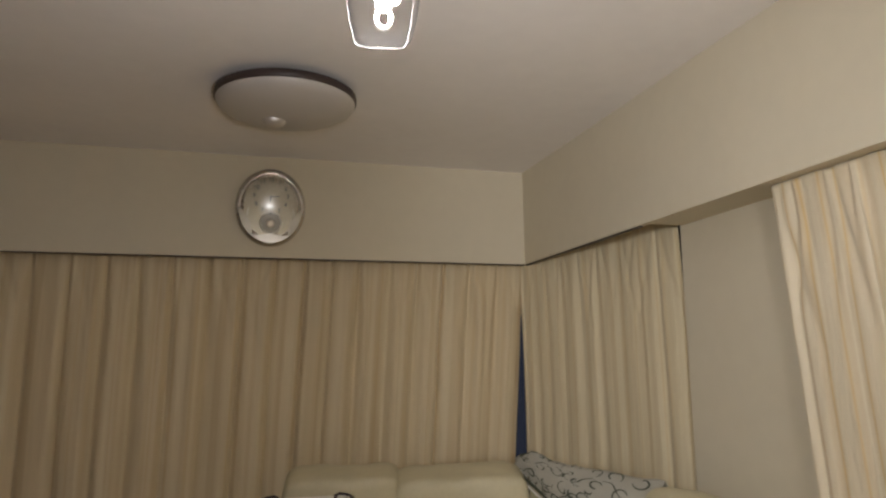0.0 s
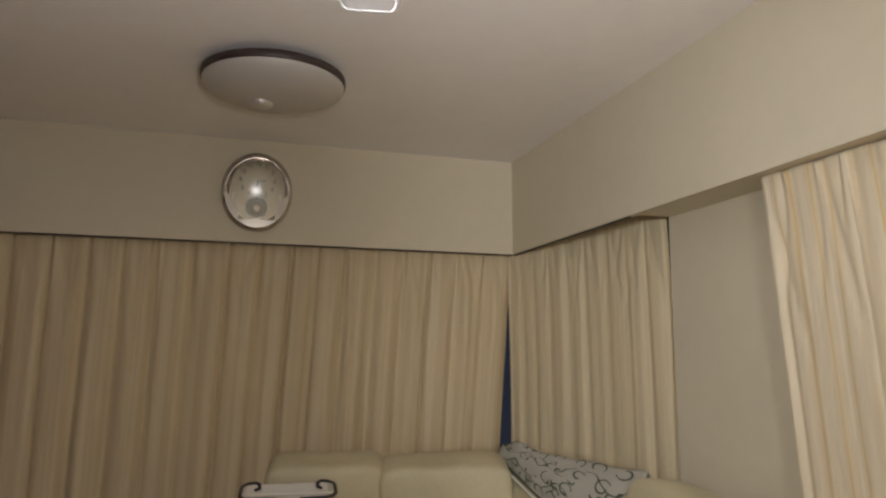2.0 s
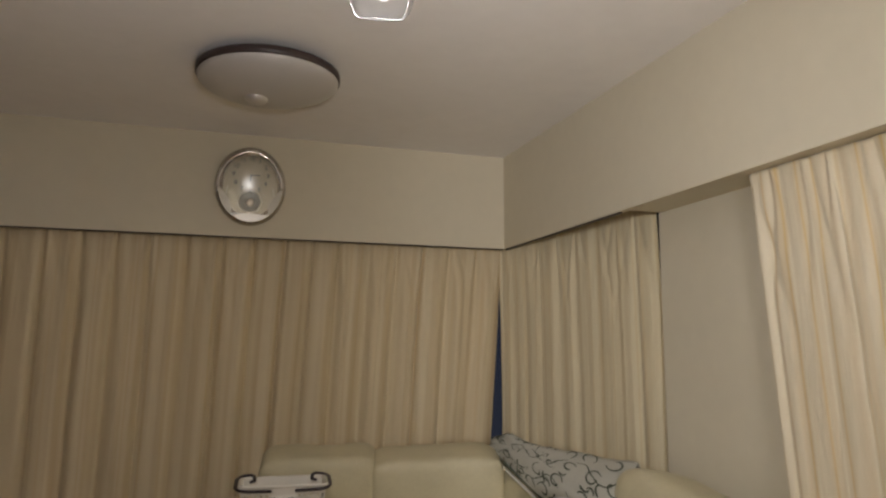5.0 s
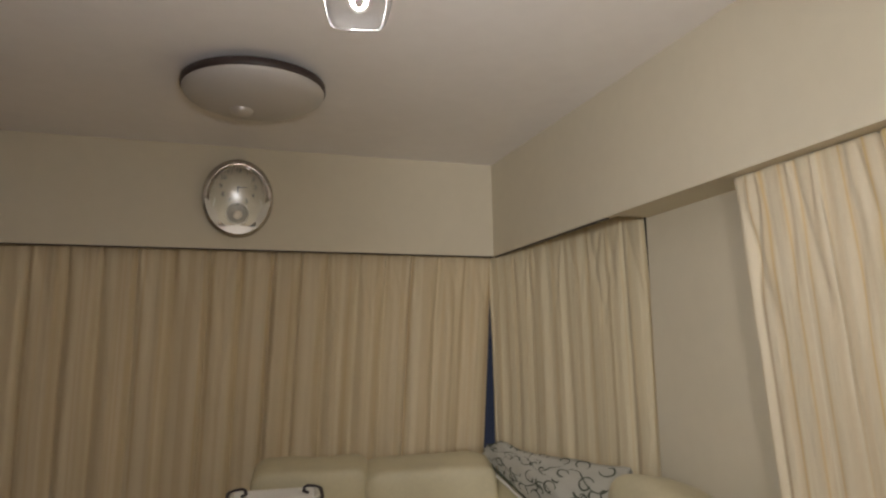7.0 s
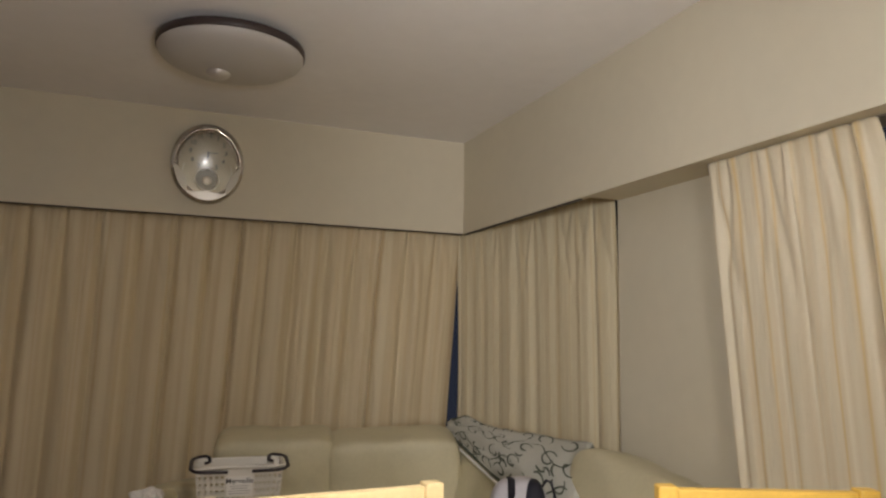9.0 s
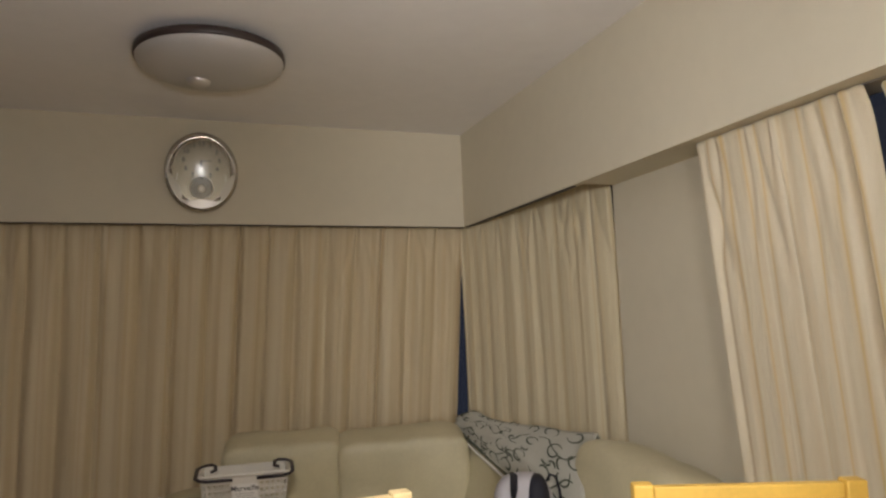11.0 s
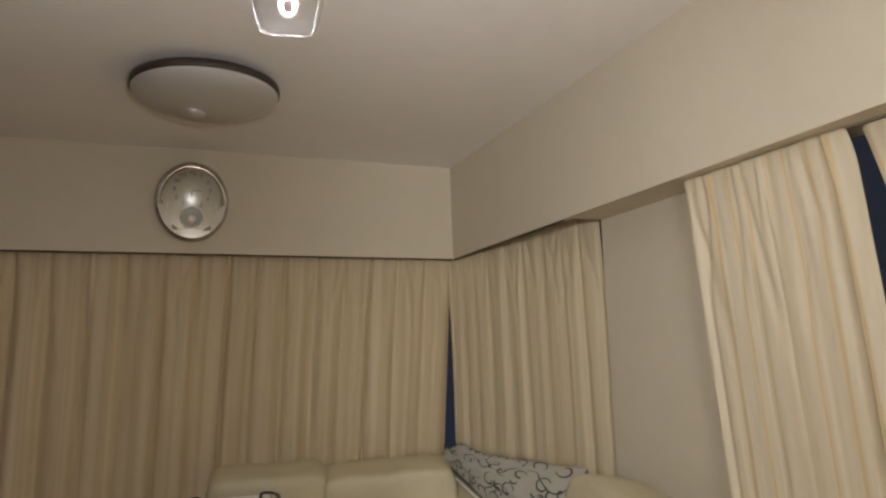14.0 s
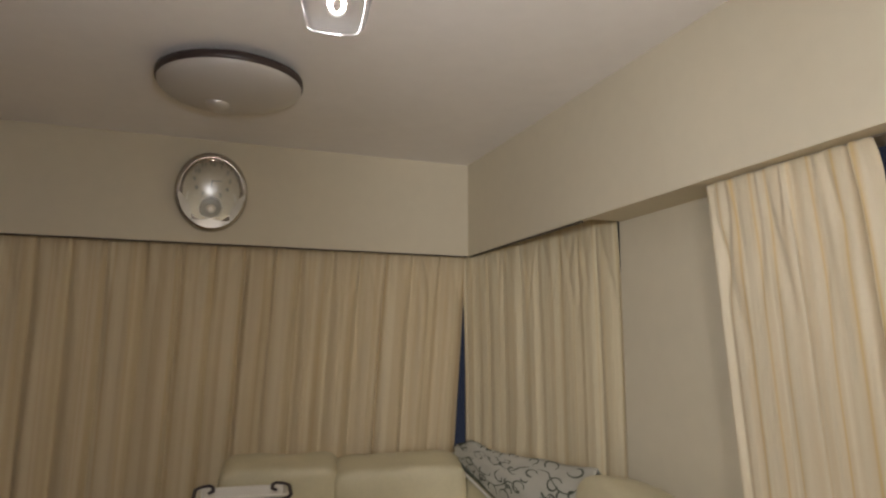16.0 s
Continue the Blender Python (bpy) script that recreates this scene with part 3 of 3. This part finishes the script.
for side in (-1, 1):
    for i in range(9):
        a = radians(-6 + 4.2 * i)
        bm = box(bmesh.new(), (-0.010, -0.0016, 0.040), (0.010, 0.0016, 0.0515), 0.0012)
        p = part("flute", bm, M_BRIGHT, clock)
        p.matrix_local = pose(side * 0.925 * W * math.cos(a), 0.925 * Hh * math.sin(a) - 0.01, 0, 0, 0, side * (math.degrees(a) - 25))
    bm = bmesh.new()
    arc = [(side * (0.118 - 0.055 * ((t - 0.5) * 2) ** 2 * (1 if t < 0.5 else 0.15)), -0.155 + 0.15 * t, 0.037) for t in [i / 14 for i in range(15)]]
    part("scroll", tube(bm, arc, 0.002, 8), M_PEARL, clock, "", True)
for side in (-1, 1):
    bm = bmesh.new()
    inner, outer = [], []
    for i in range(15):
        t = i / 14
        a = radians(-57 + 57 * t)
        ox, oy = 0.915 * W * math.cos(a), 0.915 * Hh * math.sin(a)
        k = 1 - 0.30 * math.sin(math.pi * t) ** 0.8
        inner.append((side * ox * k, oy * (1 - 0.05 * math.sin(math.pi * t))))
        outer.append((side * ox, oy))
    lo = [bm.verts.new((x, y, 0.0345)) for x, y in inner + outer[::-1]]
    hi = [bm.verts.new((x, y, 0.0520)) for x, y in inner + outer[::-1]]
    m2 = len(lo)
    bm.faces.new(hi)
    for i in range(m2):
        bm.faces.new((lo[i], lo[(i + 1) % m2], hi[(i + 1) % m2], hi[i]))
    bmesh.ops.recalc_face_normals(bm, faces=bm.faces)
    part("wing", bm, M_WING, clock, "pearly white side panel")
# Polished band; its near-white colour carries the bright reflection along it.
bm = bmesh.new()
ring_in, ring_out = [], []
for i in range(17):
    t = i / 16
    a = radians(-132 + 84 * t)
    k = 0.90 - 0.24 * (1 - abs(2 * t - 1) ** 1.5)
    ring_out.append((0.91 * W * math.cos(a), 0.91 * Hh * math.sin(a)))
    ring_in.append((k * W * math.cos(a), (k + 0.02) * Hh * math.sin(a)))
lo = [bm.verts.new((x, y, 0.040)) for x, y in ring_in + ring_out[::-1]]
hi = [bm.verts.new((x * 0.995, y * 0.995, 0.0530 if n >= 17 else 0.0505)) for n, (x, y) in enumerate(ring_in + ring_out[::-1])]
for i in range(16):
    bm.faces.new((hi[i], hi[i + 1], hi[32 - i], hi[33 - i]))
for i in range(34):
    bm.faces.new((lo[i], lo[(i + 1) % 34], hi[(i + 1) % 34], hi[i]))
bmesh.ops.recalc_face_normals(bm, faces=bm.faces)
part("lower_band", bm, M_BRIGHT, clock, "curved lower band, coloured near white for its reflection")
for k in range(12):
    a = radians(90 - 30 * (k + 1))
    ob = new("numeral", text_mesh(str(k + 1), 0.031, bold=0.0006))
    ob.data.materials.append(M_INK)
    ob.parent = clock
    ob.location = (0.084 * math.cos(a), 0.058 + 0.084 * math.sin(a), 0.0365)
for nm, ang, ln, wd in (("minute_hand", 3, 0.046, 0.0022), ("hour_hand", -96, 0.030, 0.003)):
    bm = box(bmesh.new(), (-0.006, -wd, 0.0375), (ln, wd, 0.0385))
    part(nm, bm, M_INK, clock).matrix_local = pose(0, 0.055, 0, 0, 0, ang)
part("pendulum_window", spin(bmesh.new(), [(0.059, 0.034), (0.060, 0.040), (0.055, 0.041), (0.053, 0.0345)], 8), M_BRIGHT, clock, "octagonal pendulum window").location = (0, -0.078, 0)
part("pendulum_recess", spin(bmesh.new(), [(0, 0.0346), (0.054, 0.0346), (0.054, 0.0340)], 8), M_RECESS, clock, "shaded recess behind the pendulum").location = (0, -0.078, 0)
part("pendulum", spin(bmesh.new(), [(0, 0.043), (0.014, 0.042), (0.023, 0.039), (0.023, 0.036)], 24), M_BRIGHT, clock, "pale crystal pendulum", True).location = (0, -0.083, 0)
part("bezel_glass", spin(bmesh.new(), [(0.86, 0.043), (0.6, 0.052), (0.3, 0.057), (0, 0.0585)], 64, W, Hh), M_DIALGLASS, clock, "convex clock glass", True).matrix_local = pose(0, 0, 0.009, 5.5, 0, 0)
for yy, ww in ((0.172, 0.040),):
    pts = [(ww * (i / 8 - 0.5) * 1.6, yy * math.sqrt(max(0.01, 1 - (ww * (i / 8 - 0.5) * 1.6 / W) ** 2)), 0.043) for i in range(9)]
    part("band", tube(bmesh.new(), pts, 0.011, 10), M_CHROME, clock, "bright metal band", True)


# ---- corner sofa ----
sofa = tagged(empty("corner_sofa", (0, 0, 0)), "cream leather corner sofa with loose back cushions", "sofa")


def cush(name, size, loc, rot=(0, 0, 0), seed=0, power=5.0, wrinkle=0.006, sag=0.0, n=14):
    ob = part(name, cushion(size, power, n, wrinkle, seed, sag), M_LEATHER, sofa, "", True)
    ob.matrix_local = pose(*loc, *rot)
    return ob


cush("base", (2.0, 0.95, 0.30), (0.95, 3.33, 0.16), (0, 0, -3), 1, 9, 0.002)
cush("base", (0.95, 1.75, 0.30), (1.40, 2.25, 0.162), (0, 0, 3), 2, 9, 0.002)
cush("arm", (0.20, 0.92, 0.58), (0.20, 3.33, 0.31), (0, 0, -3), 3, 7, 0.004)
cush("back_frame", (1.75, 0.20, 0.60), (1.0, 3.74, 0.31), (0, 0, -4), 4, 7, 0.004)
cush("seat_cushion", (0.66, 0.72, 0.17), (0.62, 3.22, 0.385), (0, 0, -4), 5)
cush("seat_cushion", (0.62, 0.72, 0.17), (1.27, 3.17, 0.385), (0, 0, -4), 6)
cush("seat_cushion", (0.66, 0.80, 0.17), (1.28, 2.40, 0.385), (0, 0, 3), 7)
cush("seat_cushion", (0.66, 0.70, 0.17), (1.32, 1.72, 0.385), (0, 0, 3), 8)
cush("back_cushion", (0.53, 0.25, 0.46), (0.715, 3.575, 0.622), (12, 0, -8), 9, 7.5, 0.009, n=24)
cush("back_cushion", (0.62, 0.25, 0.45), (1.250, 3.476, 0.616), (12, -1, -10), 10, 8.0, 0.009, n=24)
cush("back_cushion", (0.22, 0.86, 0.42), (1.678, 3.04, 0.620), (0, 12, 8), 11, 5.5, 0.006, n=18)
cush("back_cushion", (0.29, 0.64, 0.47), (1.745, 2.275, 0.632), (7, 10, 3), 12, 4.6, 0.009, n=20)

# A dark tube draws the shade in the crevice between the cushions.
part("cushion_gap_line", tube(bmesh.new(), [(1.540, 3.335, 0.40 + 0.045 * i) for i in range(10)], 0.004, 8), M_CUSHION_GAP, sofa, "dark line drawn for the shaded gap between two cushions", True)

# ---- patterned throw over the sofa's back ----
TA, TB, TE = Vector((1.56, 3.50, 0.868)), Vector((1.78, 2.59, 0.880)), Vector((1.555, 2.33, 0.57))


def throw_at(s, v):
    """A point of the cloth: s along the ridge from the far corner to the near one, v from the ridge down the front."""
    p = (TA * (1 - s) + TB * s) * (1 - v) + ((TA + Vector((-0.02, 0.02, -0.05))) * (1 - s) + TE * s) * v
    bulge = math.sin(math.pi * v) * (0.105 * s - 0.055 * s ** 4) + 0.014 * noise.noise((s * 5, v * 4, 2.2)) + 0.006 * noise.noise((s * 14, v * 11, 5.2))
    heap = 0.034 * math.exp(-((s - 0.14) / 0.11) ** 2) * math.exp(-((v - 0.10) / 0.40) ** 2)
    return p + Vector((-0.72, -0.2, 0.66)) * bulge + Vector((0.03, 0, 1)) * heap


throw = tagged(empty("sofa_throw", (0, 0, 0)), "white cotton throw with dark swirls over the sofa back", "throw")
bm = bmesh.new()
NS, NV = 40, 26
grid = [[bm.verts.new(throw_at(i / NS, j / NV)) for j in range(NV + 1)] for i in range(NS + 1)]
back = [bm.verts.new(throw_at(i / NS, 0) + Vector((0.05, 0, -0.10))) for i in range(NS + 1)]
for i in range(NS):
    bm.faces.new((grid[i][0], grid[i + 1][0], back[i + 1], back[i]))
    for j in range(NV):
        bm.faces.new((grid[i][j], grid[i][j + 1], grid[i + 1][j + 1], grid[i + 1][j]))
bmesh.ops.recalc_face_normals(bm, faces=bm.faces)
cloth = part("cloth", bm, M_THROW, throw, "", True)
th = cloth.modifiers.new("thickness", "SOLIDIFY")
th.thickness = 0.006
part("dark_hem", tube(bmesh.new(), [throw_at(i / 30, 1.0) + Vector((-0.004, 0, 0.004)) for i in range(31)], 0.006, 8), M_PRINT, throw, "dark piped hem", True)
part("white_hem", tube(bmesh.new(), [throw_at(i / 30, 1.0) + Vector((-0.012, 0.004, -0.012)) for i in range(31)], 0.007, 8), M_LABEL, throw, "white edging below the hem", True)
part("dark_hem", tube(bmesh.new(), [throw_at(0.02 + 0.28 * i / 14, 0.02) + Vector((-0.002, 0, 0.004)) for i in range(15)], 0.004, 8), M_PRINT, throw, "dark piped hem", True)


def ribbon(bm, pts, w0, w1):
    """A printed stroke over the cloth: pts in cloth coordinates (metres along, metres down)."""
    L, D = 0.95, 0.46
    row = []
    k = len(pts)
    for i, (a, b) in enumerate(pts):
        a2, b2 = pts[min(i + 1, k - 1)]
        a1, b1 = pts[max(i - 1, 0)]
        da, db = a2 - a1, b2 - b1
        ln = math.hypot(da, db) or 1
        t = i / (k - 1)
        w = (w0 + (w1 - w0) * t) * (0.35 + 0.65 * math.sin(math.pi * min(1, 0.12 + 0.88 * t)) ** 0.5) / 2
        pair = []
        for sgn in (-1, 1):
            s, v = (a - sgn * db / ln * w) / L, (b + sgn * da / ln * w) / D
            s, v = min(max(s, 0), 0.999), min(max(v, -0.0), 1)
            e = 0.01
            p = throw_at(s, v)
            nrm = (throw_at(min(s + e, 0.999), v) - throw_at(max(s - e, 0), v)).cross(throw_at(s, min(v + e, 1)) - throw_at(s, max(v - e, 0)))
            nrm.normalize()
            if nrm.x > 0:
                nrm = -nrm
            pair.append(bm.verts.new(p + nrm * 0.009))
        row.append(pair)
    for A, B in zip(row, row[1:]):
        bm.faces.new((A[0], A[1], B[1], B[0]))


rnd = random.Random(11)


def inside(pts):
    return all(0.015 < p[0] < 0.935 and 0.0 <= p[1] < 0.455 for p in pts)


def scroll(a, b, r, turn, sg, turns=1.15, w=0.0085):
    out = []
    for i in range(31):
        t = i / 30
        q = turn + sg * t * turns * 2 * math.pi
        out.append((a + r * (1 - 0.62 * t) * math.cos(q), b + r * (1 - 0.62 * t) * math.sin(q)))
    return out


def comma(a, b, ln, turn, sg):
    return [(a + ln * t * math.cos(turn + sg * 1.9 * t), b + ln * t * math.sin(turn + sg * 1.9 * t)) for t in [i / 12 for i in range(13)]]


strokes = []
for gi in range(7):
    for gj in range(4):
        a = 0.06 + gi * 0.132 + (0.055 if gj % 2 else 0) + rnd.uniform(-0.020, 0.020)
        b = 0.045 + gj * 0.118 + rnd.uniform(-0.016, 0.016)
        turn, sg = rnd.uniform(0, 6.3), rnd.choice((-1, 1))
        strokes.append((scroll(a, b, rnd.uniform(0.040, 0.056), turn, sg, rnd.uniform(0.62, 0.95)), 0.006, 0.013))
        t2 = turn + 2.4 + rnd.uniform(-0.5, 0.5)
        strokes.append((comma(a + 0.058 * math.cos(t2), b + 0.058 * math.sin(t2), rnd.uniform(0.04, 0.06), t2 + sg * 0.6, -sg), 0.005, 0.016))
for b0, ph in ((0.14, 0.0), (0.32, 2.0)):
    for q in range(3):
        strokes.append(([(0.05 + 0.30 * q + 0.25 * t, b0 + 0.050 * math.sin((t + q) * 5.2 + ph)) for t in [i / 30 for i in range(31)]], 0.006, 0.010))
for pts, w0, w1 in strokes:
    if inside(pts):
        bm = bmesh.new()
        ribbon(bm, pts, w0, w1)
        part("printed_swirl", bm, M_PRINT, throw)


# ---- basket ----
bask = tagged(empty("laundry_basket", (0.517, 3.18, 0.466), -5), "white perforated plastic basket with dark handles, on the sofa", "basket")


def basket_body():
    """One moulded shell: four lattice walls that share their corners, a plain band at the top and a floor."""
    H, w0, w1, d0, d1 = 0.315, 0.135, 0.165, 0.072, 0.092
    top, rows = H - 0.028, 11
    bm = bmesh.new()
    zs = [0.0]
    for r in range(rows):
        zs += [top * r / rows + 0.004, top * (r + 1) / rows - 0.004]
    zs += [top, H]
    for side in "nsew":
        long = side in "ns"
        nx = 15 if long else 11
        us = [0.0]
        for i in range(nx):
            us += [(i + 0.15) / nx, (i + 0.85) / nx]
        us.append(1.0)
        net = []
        for z in zs:
            w, d = w0 + (w1 - w0) * z / H, d0 + (d1 - d0) * z / H
            row = []
            for u in us:
                a, e = (u * 2 - 1) * (w if long else d), d if long else w
                row.append(bm.verts.new({"s": (a, -e, z), "n": (-a, e, z), "e": (e, a, z), "w": (-e, -a, z)}[side]))
            net.append(row)
        for q in range(len(zs) - 1):
            for p in range(len(us) - 1):
                hole = p % 2 and q % 2 and q < 2 * rows
                if hole and side == "s" and 0.33 < (us[p] + us[p + 1]) / 2 < 0.67 and zs[q] > top - 0.09:
                    hole = False
                if not hole:
                    bm.faces.new((net[q][p], net[q][p + 1], net[q + 1][p + 1], net[q + 1][p]))
    bm.faces.new([bm.verts.new(c) for c in ((-w0, -d0, 0), (w0, -d0, 0), (w0, d0, 0), (-w0, d0, 0))])
    bmesh.ops.remove_doubles(bm, verts=bm.verts, dist=0.0004)
    bmesh.ops.recalc_face_normals(bm, faces=bm.faces)
    bmesh.ops.solidify(bm, geom=bm.faces[:], thickness=0.004)
    return bm


part("body", basket_body(), M_BASKET, bask)
rim = []
for cx, cy, a0 in ((0.142, 0.069, 0), (-0.142, 0.069, 90), (-0.142, -0.069, 180), (0.142, -0.069, 270)):
    rim += [(cx + 0.027 * math.cos(radians(a0 + 15 * i)), cy + 0.027 * math.sin(radians(a0 + 15 * i)), 0.315) for i in range(7)]
part("rim", tube(bmesh.new(), rim, 0.006, 8, True), M_BASKET, bask, "", True)
for sg in (-1, 1):
    pts = [(sg * 0.045, -0.104, 0.300), (sg * 0.14, -0.106, 0.302), (sg * 0.168, -0.099, 0.305), (sg * 0.182, -0.075, 0.311), (sg * 0.184, 0.045, 0.322), (sg * 0.178, 0.075, 0.322),
           (sg * 0.160, 0.098, 0.325), (sg * 0.132, 0.100, 0.328), (sg * 0.118, 0.088, 0.324), (sg * 0.115, 0.060, 0.312), (sg * 0.132, 0.050, 0.308)]
    part("handle", tube(bmesh.new(), pts, 0.0075, 10, flat=0.75), M_HANDLE, bask, "dark plastic carrying handle", True)
bm = box(bmesh.new(), (-0.047, -0.0012, -0.040), (0.047, 0.0012, 0.034), 0.0006)
lab = part("label", bm, M_LABEL, bask, "white paper label with dark lettering")
lab.matrix_local = pose(0, -0.0915, 0.245, -3.6, 0, 0)
tx = new("lettering", text_mesh("Merveille", 0.028, bold=0.0002))
tx.data.materials.append(M_TEXT)
tx.parent = lab
tx.matrix_local = pose(0, -0.0024, 0.018, 90, 0, 0)
bm = bmesh.new()
for i, w in enumerate((0.036, 0.030, 0.041, 0.038)):
    box(bm, (-w, -0.0018, -0.002 - 0.009 * i), (w, -0.0012, 0.0005 - 0.009 * i))
part("fine_print", bm, M_FINE, lab)

# ---- backpack ----
pack = tagged(empty("backpack", (1.397, 2.482, 0.478), -22), "grey and navy child's backpack standing on the sofa", "backpack")
b1 = part("body", cushion((0.215, 0.18, 0.34), 3.0, 12, 0.006, 21), M_PACK, pack, "", True)
b1.location = (0, 0, 0.155)
b2 = part("side_panel", cushion((0.095, 0.17, 0.335), 3.0, 10, 0.004, 22), M_NAVY, pack, "navy panel", True)
b2.location = (0.047, -0.018, 0.157)
for x0, nm in ((-0.035, "strap"),):
    pts = [(x0 - 0.02, -0.115, 0.05), (x0 - 0.015, -0.118, 0.18), (x0, -0.10, 0.29), (x0 + 0.005, -0.04, 0.325), (x0 + 0.005, 0.03, 0.318)]
    part(nm, tube(bmesh.new(), pts, 0.013, 8, flat=0.35), M_NAVY, pack, "dark webbing strap", True)
part("loop", tube(bmesh.new(), [(0.085, 0.02, 0.29), (0.10, 0.02, 0.312), (0.118, 0.02, 0.305), (0.130, 0.02, 0.26), (0.134, 0.02, 0.18)], 0.005, 8), M_NAVY, pack, "", True)

# ---- small things on the sofa's arm ----
part_ob = part("crumpled_tissue", cushion((0.13, 0.11, 0.085), 2.4, 12, 0.022, 31, freq=19), M_PAPER)
part_ob.location = (0.175, 3.30, 0.635)
tagged(part_ob, "crumpled white tissue paper on the sofa arm", "tissue")

# ---- chairs ----
def chair(loc, rz, label, wood, w=0.188):
    ob = tagged(empty("dining_chair", loc, rz), label, "chair", group="wooden chairs")
    top = 1.05
    for sx in (-1, 1):
        part("back_post", box(bmesh.new(), (sx * w - 0.017, -0.017, 0), (sx * w + 0.017, 0.017, top), 0.004), wood, ob)
        part("front_leg", box(bmesh.new(), (sx * w - 0.017, -0.40, 0), (sx * w + 0.017, -0.366, 0.47), 0.004), wood, ob)
        part("side_rail", box(bmesh.new(), (sx * w - 0.010, -0.366, 0.40), (sx * w + 0.010, -0.017, 0.45), 0.003), wood, ob)
    part("top_rail", box(bmesh.new(), (-w + 0.017, -0.011, top - 0.030), (w - 0.017, 0.011, top - 0.005), 0.003), wood, ob)
    part("lower_rail", box(bmesh.new(), (-w + 0.017, -0.010, 0.60), (w - 0.017, 0.010, 0.64), 0.003), wood, ob)
    for i in range(4):
        x = -0.078 + i * 0.0465
        part("slat", box(bmesh.new(), (x - 0.011, -0.006, 0.64), (x + 0.011, 0.006, top - 0.03), 0.002), wood, ob)
    part("seat", box(bmesh.new(), (-w - 0.01, -0.42, 0.47), (w + 0.01, 0.0, 0.495), 0.008), wood, ob)
    return ob


chair((0.460, 1.398, 0), 2, "pale pine chair with an upright slatted back", M_PINE_PALE)
chair((1.186, 1.183, 0), -23.5, "golden pine slatted chair turned towards the window", M_PINE, 0.172)
